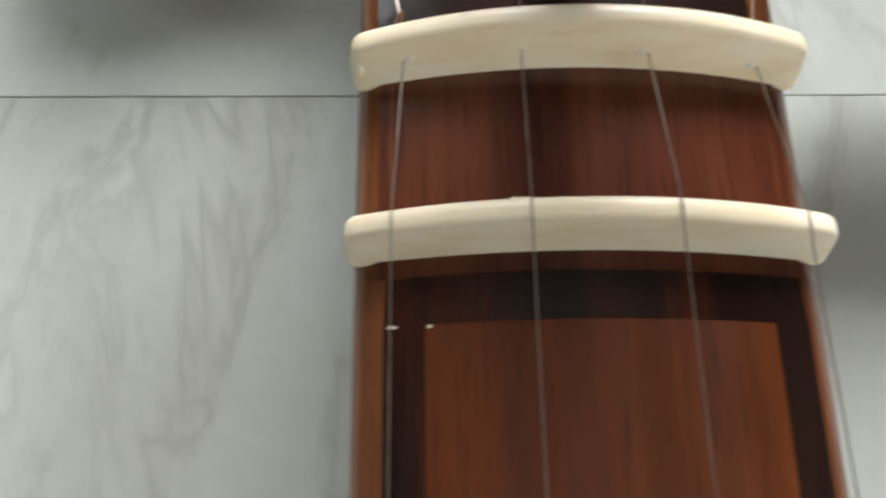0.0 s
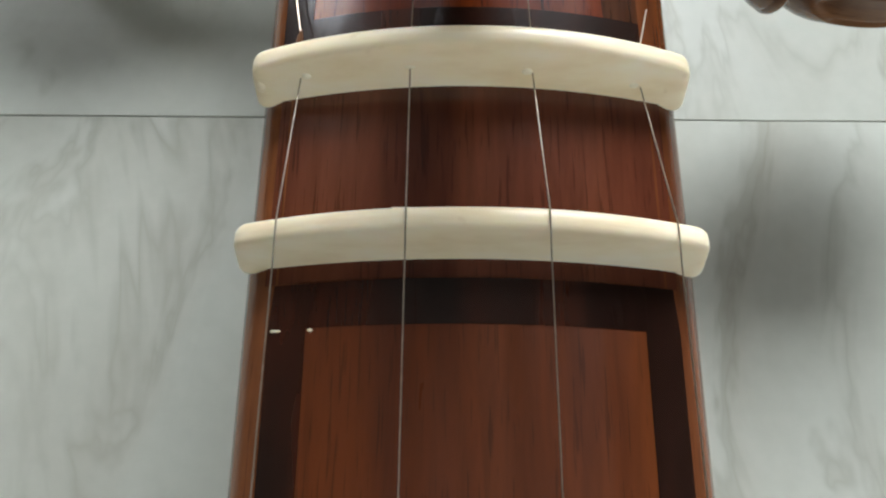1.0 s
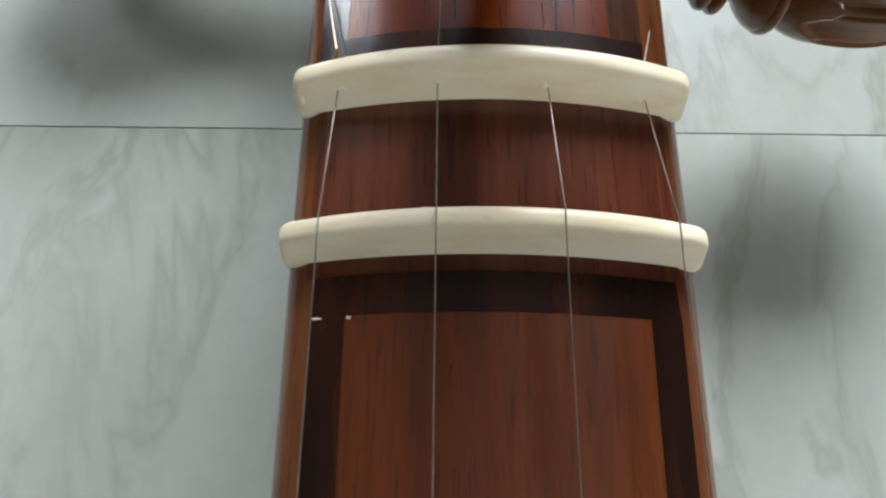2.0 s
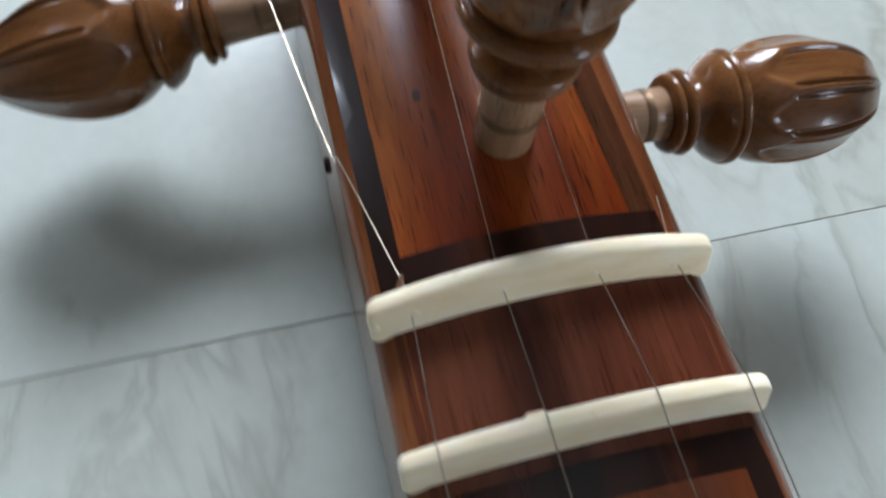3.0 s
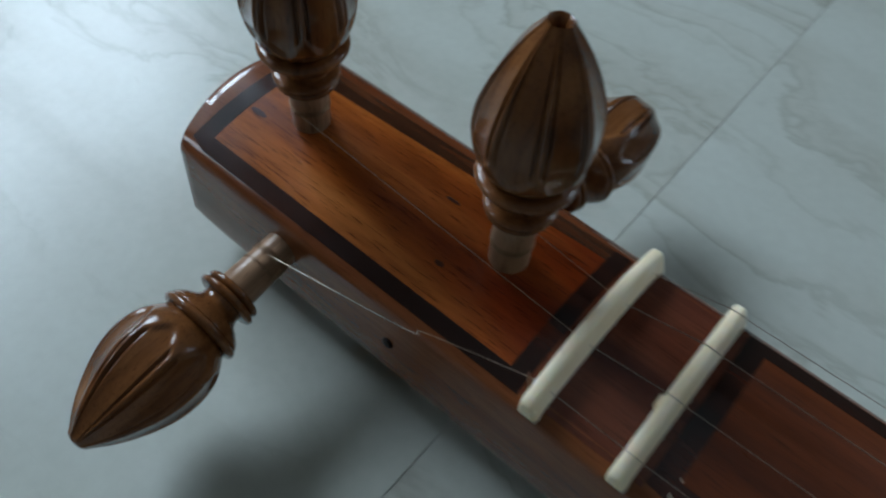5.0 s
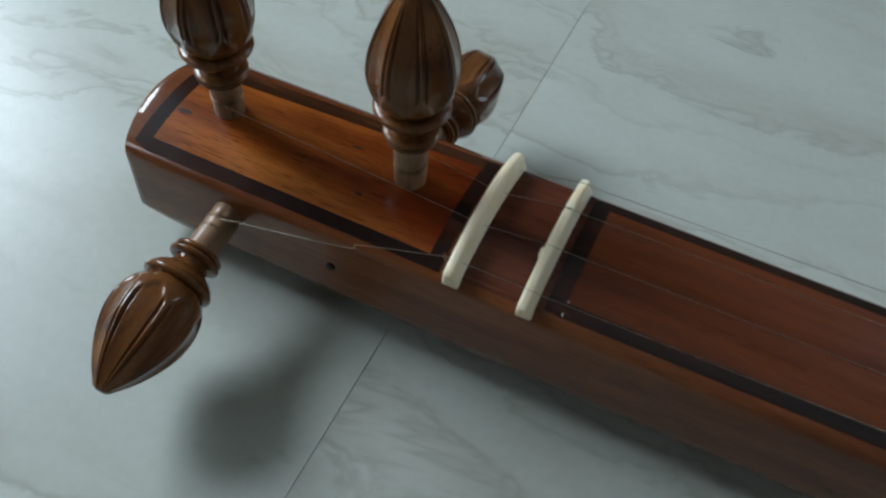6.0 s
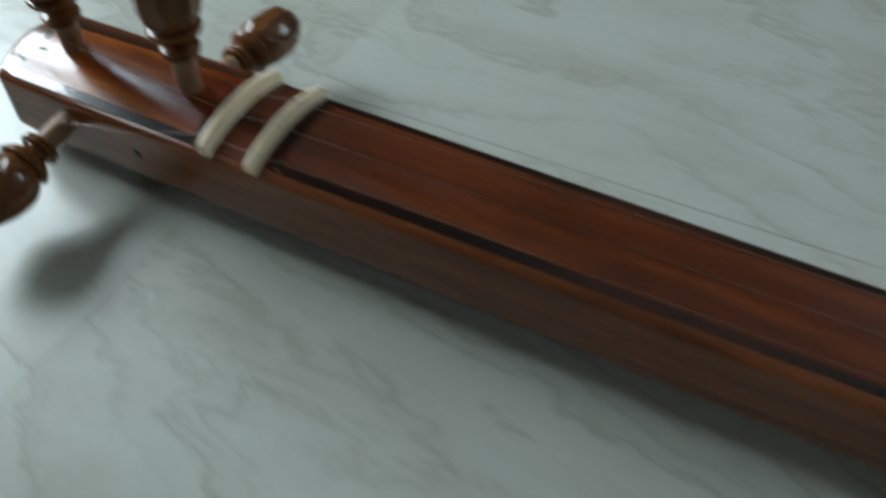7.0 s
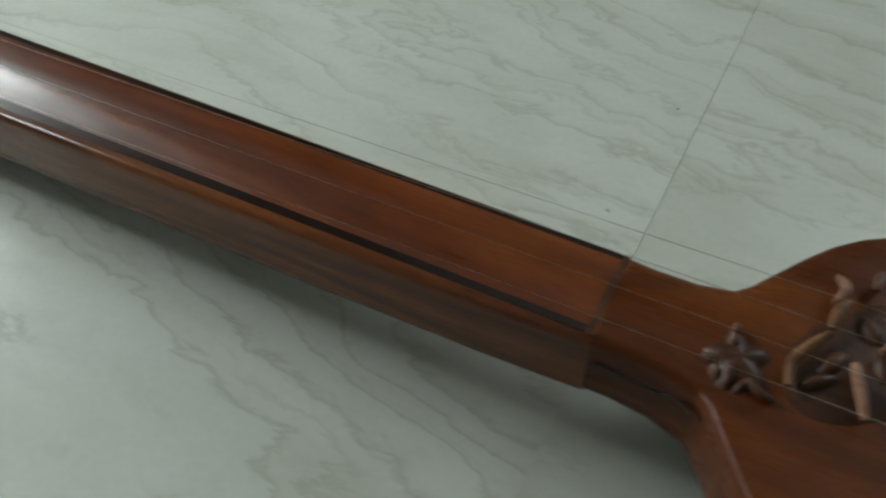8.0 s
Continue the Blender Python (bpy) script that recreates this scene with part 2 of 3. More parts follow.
DARK = plain("dark_knot", (0.012, 0.006, 0.004), 0.5)
for dull in (KNOT, DARK):
    dull.node_tree.nodes["Principled BSDF"].inputs["Specular IOR Level"].default_value = 0.12


# ---- mesh helpers ----
def mesh_ob(name, bm, material, smooth=True):
    bmesh.ops.recalc_face_normals(bm, faces=bm.faces)
    me = bpy.data.meshes.new(name)
    bm.to_mesh(me)
    bm.free()
    for p in me.polygons:
        p.use_smooth = smooth
    me.set_sharp_from_angle(angle=radians(38))
    me.materials.append(material)
    return new(name, me)


def part(name, bm, material, parent, label="", smooth=True):
    ob = mesh_ob(name, bm, material, smooth)
    ob.parent = parent
    if label:
        tagged(ob, label)
    return ob


def box(bm, x0, x1, y0, y1, z0, z1):
    made = bmesh.ops.create_cube(bm, size=1.0)["verts"]
    bmesh.ops.scale(bm, vec=(x1 - x0, y1 - y0, z1 - z0), verts=made)
    bmesh.ops.translate(bm, vec=((x0 + x1) / 2, (y0 + y1) / 2, (z0 + z1) / 2), verts=made)
    return made


def loft(rings, caps=True):
    """A skin over closed rings of equal length."""
    bm = bmesh.new()
    rows = [[bm.verts.new(p) for p in r] for r in rings]
    n = len(rows[0])
    for a, b in zip(rows, rows[1:]):
        for i in range(n):
            bm.faces.new((a[i], a[(i + 1) % n], b[(i + 1) % n], b[i]))
    if caps:
        bm.faces.new(rows[0][::-1])
        bm.faces.new(rows[-1])
    return bm


def tube(points, radius, sides=8, taper=None):
    """A round bar along points, with closed ends."""
    pts = [Vector(p) for p in points]
    rings, side = [], None
    for i, p in enumerate(pts):
        way = (pts[min(i + 1, len(pts) - 1)] - pts[max(i - 1, 0)]).normalized()
        side = (side - way * side.dot(way)).normalized() if side else way.orthogonal().normalized()
        up = way.cross(side)
        r = radius * (taper[i] if taper else 1.0)
        rings.append([p + (side * math.cos(a) + up * math.sin(a)) * r for a in (2 * math.pi * k / sides for k in range(sides))])
    return loft(rings)


def curve_points(points, steps=10):
    """A smooth line through points (Catmull-Rom)."""
    p = [Vector(q) for q in (points[0], *points, points[-1])]
    out = []
    for a, b, c, d in zip(p, p[1:], p[2:], p[3:]):
        for k in range(steps):
            s = k / steps
            out.append(0.5 * (2 * b + (c - a) * s + (2 * a - 5 * b + 4 * c - d) * s * s + (3 * b - a - 3 * c + d) * s ** 3))
    return out + [p[-2]]


def lerp(x, table):
    """Piecewise smooth reading of (place, value) pairs in rising order."""
    if x <= table[0][0]:
        return table[0][1]
    for (a, va), (b, vb) in zip(table, table[1:]):
        if x <= b:
            s = (x - a) / (b - a)
            return va + (vb - va) * s
    return table[-1][1]


# ---- the room ----
def slab(name, material, *sizes, label="", kind="structure", category=""):
    bm = bmesh.new()
    box(bm, *sizes)
    return tagged(mesh_ob(name, bm, material, False), label, category, kind=kind)


X0, X1, Y0, Y1, ROOF = -1.89, WALL_X, WALL_S, WALL_Y, 2.75
tile_floor = slab("floor", GROUT, X0, X1, Y0, Y1, -0.06, -0.0010, label="polished grey marble-patterned tile floor with thin joints", category="floor")
slab("ceiling", CEILING_BOUNCE, X0 - 0.15, X1 + 0.15, Y0 - 0.15, Y1 + 0.15, ROOF, ROOF + 0.12, label="unseen ceiling, grey to set the bounced light", category="ceiling")
slab("wall_west", WALL_BOUNCE, X0 - 0.15, X0, Y0, Y1, -0.06, ROOF, label="unseen beige wall, toned to set the bounced light", category="wall")
slab("wall_south", WALL_BOUNCE, X0 - 0.15, X1 + 0.15, Y0 - 0.15, Y0, -0.06, ROOF, label="unseen beige wall, toned to set the bounced light", category="wall")
bm = bmesh.new()
box(bm, X0 - 0.15, SIDE_X0, Y1, Y1 + 0.15, -0.06, ROOF)
box(bm, SIDE_X0, SIDE_X1, Y1, Y1 + 0.15, -0.06, SIDE_Z0)
box(bm, SIDE_X0, SIDE_X1, Y1, Y1 + 0.15, SIDE_Z1, ROOF)
box(bm, SIDE_X1, WIN_X0, Y1, Y1 + 0.15, -0.06, ROOF)
box(bm, WIN_X1, X1 + 0.15, Y1, Y1 + 0.15, -0.06, ROOF)
box(bm, WIN_X0, WIN_X1, Y1, Y1 + 0.15, -0.06, WIN_Z0)
box(bm, WIN_X0, WIN_X1, Y1, Y1 + 0.15, WIN_Z1, ROOF)
tagged(mesh_ob("wall_north", bm, WALL_BOUNCE, False), "out-of-view beige wall with two barred window openings", "wall", kind="structure")
bm = bmesh.new()
box(bm, X1, X1 + 0.15, Y0, EAST_Y0, -0.06, ROOF)
box(bm, X1, X1 + 0.15, EAST_Y1, Y1, -0.06, ROOF)
box(bm, X1, X1 + 0.15, EAST_Y0, EAST_Y1, -0.06, EAST_Z0)
box(bm, X1, X1 + 0.15, EAST_Y0, EAST_Y1, EAST_Z1, ROOF)
tagged(mesh_ob("wall_east", bm, WALL_BOUNCE, False), "out-of-view beige wall with an added opening for fill light", "wall", kind="structure")


def barred_window(name, m, half, high, bars):
    """An iron frame with upright bars; local x runs along the wall, y outward."""
    w = tagged(new(name), "out-of-view grey barred window letting in soft daylight", "window", kind="structure")
    w.matrix_world = m
    rail = 0.05 if half > 0.4 else 0.02
    frames = [(-half, -half + rail, 0, high), (half - rail, half, 0, high), (-half + rail, half - rail, 0, rail), (-half + rail, half - rail, high - rail, high)]
    if half > 0.4:
        frames.append((-0.025, 0.025, rail, high - rail))
    for x0, x1, z0, z1 in frames:
        bm = bmesh.new()
        box(bm, x0, x1, 0.02, 0.07, z0, z1)
        part("window_frame", bm, IRON, w, smooth=False)
    for k in range(1, bars):
        x = -half + 2 * half * k / bars
        if abs(x) > 0.03 or half < 0.4:
            part("window_bar", tube([(x, 0.045, rail), (x, 0.045, high - rail)], 0.006), IRON, w)


barred_window("window_1", pose((WIN_X0 + WIN_X1) / 2, WALL_Y, WIN_Z0), (WIN_X1 - WIN_X0) / 2, WIN_Z1 - WIN_Z0, 6)
barred_window("window_3", pose(MID_S, WALL_Y, SIDE_Z0), (SIDE_X1 - SIDE_X0) / 2, SIDE_Z1 - SIDE_Z0, 4)
# Frame and bars round the added east fill light.
barred_window("fill_window", pose(WALL_X, MID_E, EAST_Z0, 0, 0, -90), (EAST_Y1 - EAST_Y0) / 2, EAST_Z1 - EAST_Z0, 8)

# ---- the tanpura ----
# Its own frame: u across, v along the neck towards the pegs, w up from the neck's face; it lies with the head on the floor.
tanpura = tagged(new("tanpura"), "varnished red-brown wooden tanpura lying on the tile floor", "string instrument")
LIE = Matrix.Translation((0, -0.05709, 0.06109)) @ Matrix.Rotation(-0.00493, 4, "Z") @ Matrix.Rotation(-0.02249, 4, "X") @ Matrix.Rotation(-0.00819, 4, "Y")
tanpura.matrix_world = LIE
CREST, SAG = 0.0035, 0.0066
HALF = [(-0.602, 0.0335), (-0.585, 0.0290), (-0.565, 0.0282), (-0.54, 0.0300), (-0.50, 0.0318), (-0.30, 0.0338), (-0.08, 0.0350), (0.0, 0.0356), (0.15, 0.0354), (0.183, 0.0350), (0.190, 0.0346)]
DEEP = [(-0.60, 0.064), (-0.55, 0.045), (-0.48, 0.047), (-0.40, 0.053), (0.0, 0.0575), (0.15, 0.0572), (0.168, 0.056), (0.178, 0.051), (0.1835, 0.043)]


def face_w(u):
    """Height of the arched face at u."""
    return CREST - SAG * (u / 0.0356) ** 2


def section(v, h, deep, crest=CREST, sag=None, side=0.036, flare=0.0, n=30):
    """One closed ring across the instrument at v: arched face, rounded shoulders, upright sides, rounded back."""
    sag = SAG * (h / 0.0356) ** 2 if sag is None else sag
    ring, r = [], min(0.0080, h * 0.3)
    for k in range(n + 1):
        u = -(h - r) + 2 * (h - r) * k / n
        ring.append((u, v, crest - sag * (u / h) ** 2))
    top = crest - sag * ((h - r) / h) ** 2
    slope = math.atan(2 * sag * (h - r) / h ** 2)
    right = []
    for k in range(1, 7):
        a = slope + (math.pi / 2 - slope) * k / 6
        right.append((h - r + r * (math.sin(a) - math.sin(slope)) / (1 - math.sin(slope)), v, top - r * 0.85 * (math.cos(slope) - math.cos(a))))
    low = right[-1][2]
    side = max(min(side, deep - 0.004), -low + 0.004)
    for k in range(1, 4):
        right.append((h + flare * k / 3, v, low + (-side - low) * k / 3))
    back = deep - side
    for k in range(1, 10):
        a = math.pi / 2 * k / 10
        right.append(((h + flare) * math.cos(a) ** 0.9, v, -side - back * math.sin(a) ** 0.95))
    left = [(-u, y, w) for u, y, w in reversed(right)]
    return ring + right + [(0, v, -deep)] + left


def stations(a, b, step):
    n = max(2, round((b - a) / step))
    return [a + (b - a) * k / n for k in range(n + 1)]


neck_v = stations(-0.553, 0.144, 0.012) + stations(0.147, 0.1825, 0.003)
rings = []
for v in neck_v:
    swell = 0.0068 * min(1.0, max(0.0, (v - 0.145) / 0.037))
    rings.append([(u, y + swell * (1 - (u / 0.036) ** 2), w) for u, y, w in section(v, lerp(v, HALF), lerp(v, DEEP), flare=0.0016)])
last = rings[-1]
rings.append([(u * 0.985, y + 0.0008, w * 0.97 - 0.0005) for u, y, w in last])
rings.append([(u * 0.955, y + 0.0011, w * 0.93 - 0.0012) for u, y, w in last])
part("neck", loft(rings), NECK_WOOD, tanpura, "glossy red-brown neck with an arched face")


def veneer(name, u0, u1, v0, v1, material, label="", proud=0.00022, thick=0.0012):
    """A thin arched sheet let into the face; u0 and u1 are edges at the two ends."""
    bm = bmesh.new()
    nu, nv = max(2, round(abs(u1[0] - u0[0]) / 0.003)), max(2, round((v1 - v0) / 0.02))
    top, low = [], []
    for j in range(nv + 1):
        s = j / nv
        v = v0 + (v1 - v0) * s
        a, b = u0[0] + (u0[1] - u0[0]) * s, u1[0] + (u1[1] - u1[0]) * s
        us = [a + (b - a) * i / nu for i in range(nu + 1)]
        top.append([bm.verts.new((u, v, face_w(u) + proud)) for u in us])
        low.append([bm.verts.new((u, v, face_w(u) - thick)) for u in us])
    for j in range(nv):
        for i in range(nu):
            bm.faces.new((top[j][i], top[j][i + 1], top[j + 1][i + 1], top[j + 1][i]))
            bm.faces.new((low[j][i], low[j + 1][i], low[j + 1][i + 1], low[j][i + 1]))
    for a, b in ((top, low),):
        for i in range(nu):
            bm.faces.new((a[0][i], b[0][i], b[0][i + 1], a[0][i + 1]))
            bm.faces.new((a[nv][i], a[nv][i + 1], b[nv][i + 1], b[nv][i]))
        for j in range(nv):
            bm.faces.new((a[j][0], a[j + 1][0], b[j + 1][0], b[j][0]))
            bm.faces.new((a[j][nu], b[j][nu], b[j + 1][nu], a[j + 1][nu]))
    return part(name, bm, material, tanpura, label)


# Dark red plate under the two bone nuts, up to the borders of both panels.
veneer("nut_plate", (-0.0316, -0.0316), (0.0316, 0.0316), -0.0058, 0.0360, PLATE_WOOD, "dark red wooden plate between the bone nuts", 0.0001)
# Fingerboard: red panel framed by black strips.
FB0, FB1 = -0.548, -0.0130
veneer("fingerboard_panel", (-0.0220, -0.0245), (0.0225, 0.0258), FB0, FB1, PANEL_WOOD, "red-brown wooden fingerboard panel")
veneer("border_strip", (-0.0258, -0.0305), (-0.0220, -0.0245), FB0, FB1, INLAY_WOOD, "black inlaid border strip", 0.0003)
veneer("border_strip", (0.0225, 0.0258), (0.0270, 0.0313), FB0, FB1, INLAY_WOOD, "black inlaid border strip", 0.0003)
veneer("border_strip", (-0.0305, -0.0300), (0.0313, 0.0308), FB1, -0.0060, INLAY_WOOD, "black inlaid border strip", 0.0003)
veneer("border_strip", (-0.0264, -0.0264), (0.0270, 0.0270), -0.5515, FB0, CARVED_WOOD, "dark brown cross strip at the panel end", 0.0003)
# Head: golden panel framed the same way.
HD0, HD1 = 0.0425, 0.1735
veneer("head_panel", (-0.0270, -0.0262), (0.0228, 0.0165), HD0, HD1, HEAD_WOOD, "golden-brown figured wooden head panel")
veneer("border_strip", (-0.0322, -0.0320), (-0.0270, -0.0262), HD0, HD1, INLAY_WOOD, "black inlaid border strip", 0.0003)
veneer("border_strip", (0.0228, 0.0165), (0.0292, 0.0258), HD0, HD1, SHEEN_WOOD, "dark streaky border strip with its sheen painted brown", 0.0003)
veneer("border_strip", (-0.0322, -0.0322), (0.0292, 0.0292), 0.0362, HD0, INLAY_WOOD, "black inlaid border strip", 0.0003)
veneer("border_strip", (-0.0320, -0.0300), (0.0258, 0.0245), HD1, 0.1806, INLAY_WOOD, "black inlaid border strip", 0.0003)

# Body: shoulders widen from the neck's root into a round, shallow body.
BODY_R, BODY_V = 0.1699, -0.800


def body_half(v):
    if v > -0.602:
        return lerp(v, HALF)
    if v > -0.664:
        return lerp(v, [(-0.664, 0.1018), (-0.6545, 0.0955), (-0.649, 0.0915), (-0.637, 0.0808), (-0.6265, 0.0672), (-0.619, 0.0562), (-0.6135, 0.0480), (-0.6075, 0.0390), (-0.602, 0.0335)])
    return math.sqrt(max(BODY_R ** 2 - (v - BODY_V) ** 2, 1e-8))


body_v = stations(-0.9695, -0.93, 0.002) + stations(-0.925, -0.67, 0.006) + stations(-0.664, -0.6, 0.002) + stations(-0.597, -0.5532, 0.004)
rings = []
for v in body_v:
    h = body_half(v)
    deep = lerp(v, [(-0.97, 0.055), (-0.93, 0.074), (-0.80, 0.0795), (-0.70, 0.0772), (-0.64, 0.070), (-0.60, 0.058), (-0.55, 0.045)])
    sag = lerp(v, [(-0.66, 0.0060), (-0.60, 0.0058), (-0.55, SAG * (h / 0.0356) ** 2 if h < 0.04 else 0.0058)])
    lean = 0.005 * min(1.0, max(0.0, (-0.60 - v) / 0.05))
    rings.append([(u + lean, y, w) for u, y, w in section(v, h, deep, CREST + 0.0001, sag, 0.036, 0.004 if v < -0.62 else 0.0)])
part("body", loft(rings), BODY_WOOD, tanpura, "amber-brown polished wooden body with a domed front")


# ---- nuts of bone ----
def nut(name, v, half, crest, ends, back, front, label):
    """An arched bone bar whose foot follows the neck's face; back and front are its extents in v."""
    rings, n = [], 56
    for k in range(n + 1):
        s = math.sin(math.pi * (k / n - 0.5))
        u = half * s
        edge = min(1.0, max(0.0, abs(s) - 0.945) / 0.055)
        top = ends + (crest - ends) * (1 - abs(s) ** 2.1)
        foot = face_w(min(abs(u), 0.0352)) - 0.0006
        shrink = 0.62 + 0.38 * math.sqrt(1 - edge ** 2)
        mid = (top + foot) / 2
        thick = (back - front)
        prof = []
        for a, b in ((1.0, 0.0), (1.0, 0.35), (0.985, 0.70), (0.95, 0.85), (0.88, 0.95), (0.78, 0.99), (0.66, 1.0), (0.52, 0.995), (0.44, 0.975), (0.40, 0.945), (0.36, 0.885), (0.20, 0.52), (0.08, 0.22), (0.0, 0.0)):
            y = front + thick * (0.5 + (a - 0.5) * shrink)
            w = mid + ((foot + (top - foot) * b) - mid) * shrink
            prof.append((u, v + y, w))
        rings.append(prof)
    bm = loft(rings)
    return part(name, bm, BONE, tanpura, label)


nut("string_nut", 0.0, 0.0362, 0.0106, 0.0028, 0.0032, -0.0032, "arched cream bone nut bearing the strings")
nut("string_guide", 0.0302, 0.0360, 0.0122, 0.0040, 0.0034, -0.0034, "arched cream bone guide drilled with four holes")
bm = bmesh.new()
box(bm, -0.0125, -0.0085, 0.0025, 0.0042, 0.0030, 0.0066)
bmesh.ops.bevel(bm, geom=bm.edges[:], offset=0.0004, segments=2, affect="EDGES")
part("bone_chip", bm, BONE, tanpura, "small chipped step on the bone nut")

# ---- strings ----
def guide_front(u, w):
    """Where the guide's sloping front stands at u and height w."""
    top = 0.0040 + 0.0082 * (1 - abs(u / 0.0360) ** 2.1)
    foot = face_w(u) - 0.0006
    return 0.0302 - 0.0034 + 0.0068 * lerp((w - foot) / (top - foot), [(0, 0), (0.22, 0.08), (0.52, 0.20), (0.885, 0.36)])


NUT_U = (-0.0292, -0.0097, 0.0110, 0.0307)
HOLE = ((-0.0277, 0.0035), (-0.0098, 0.0068), (0.0097, 0.0060), (0.0277, 0.0022))
PEG_END = ((-0.0430, 0.1300, -0.0112), (-0.0060, 0.1500, 0.0120), (0.0075, 0.0640, 0.0140), (0.0385, 0.0735, -0.0110))
OVER_EDGE = {0: ((-0.0345, 0.0690, -0.0022), (-0.0362, 0.0760, -0.0055))}
for i in range(4):
    u = NUT_U[i]
    w = 0.0028 + 0.0078 * (1 - abs(u / 0.0362) ** 2.1) + 0.0002
    hu, hw = HOLE[i]
    line = [(u * 0.94, -0.93, 0.024), (u, -0.0032, w - 0.0004), (u, -0.0005, w), (u, 0.0020, w)]
    line += [(hu, guide_front(hu, hw) + 0.0006, hw)]
    part("string", tube(line, 0.00013, 6), STEEL, tanpura, "thin steel string")
    rear = [(hu, 0.0334, hw + 0.0005), *OVER_EDGE.get(i, ()), PEG_END[i]]
    rear = curve_points(rear, 6) if i == 0 else rear
    part("string", tube(rear, 0.00015 if i in (0, 3) else 0.0001, 6), LIT_STEEL, tanpura, "thin steel string")
    # The drilled mouth of the hole beside the string; its translucent glow is paler colour.
    bm = bmesh.new()
    bmesh.ops.create_uvsphere(bm, u_segments=14, v_segments=8, radius=0.00095)
    mouth = part("string_hole", bm, TRANSLIT_BONE, tanpura, "small mouth of a drilled hole, paled for light through the bone")
    mouth.matrix_local = pose(hu + (0.0011, 0.0, -0.0009, -0.0012)[i], guide_front(hu, hw + 0.0003) + 0.0001, hw + 0.0003) @ Matrix.Diagonal((1, 0.35, 0.85 if i != 1 else 0.4, 1))

# A low worn lip at one end of the guide.
bm = bmesh.new()
bmesh.ops.create_uvsphere(bm, u_segments=16, v_segments=10, radius=0.0021)
part("worn_lip", bm, BONE, tanpura, "low worn lip of the bone guide").matrix_local = pose(-0.0347, 0.0302, 0.0004) @ Matrix.Diagonal((0.75, 1.2, 0.9, 1))


# ---- tuning pegs ----
def revolve(profile, sides=48, shape=None):
    rings = []
    for s, r in profile:
        rings.append([(r * (shape(2 * math.pi * k / sides, s) if shape else 1) * math.cos(2 * math.pi * k / sides), r * (shape(2 * math.pi * k / sides, s) if shape else 1) * math.sin(2 * math.pi * k / sides), s) for k in range(sides)])
    return loft(rings)


def ring_profile(s0, s1, r, core, n=9):
    return [(s0, core)] + [(s0 + (s1 - s0) * (0.5 - 0.5 * math.cos(math.pi * k / n)), core + (r - core) * math.sin(math.pi * k / n) ** 0.55) for k in range(1, n)] + [(s1, core)]


def curve_profile(points):
    return [(p[0], p[1]) for p in curve_points([(a, r, 0) for a, r in points], 4)]


BUD = ((0.0, 0.0115), (0.05, 0.0134), (0.14, 0.0160), (0.25, 0.0175), (0.35, 0.0178), (0.48, 0.0170), (0.62, 0.0148), (0.76, 0.0116), (0.88, 0.0080), (0.96, 0.0050), (1.0, 0.0036))
BLUNT_BUD = ((0.0, 0.0115), (0.05, 0.0134), (0.14, 0.0158), (0.25, 0.0172), (0.40, 0.0178), (0.55, 0.0174), (0.70, 0.0158), (0.82, 0.0132), (0.92, 0.0096), (0.98, 0.0060), (1.0, 0.0042))


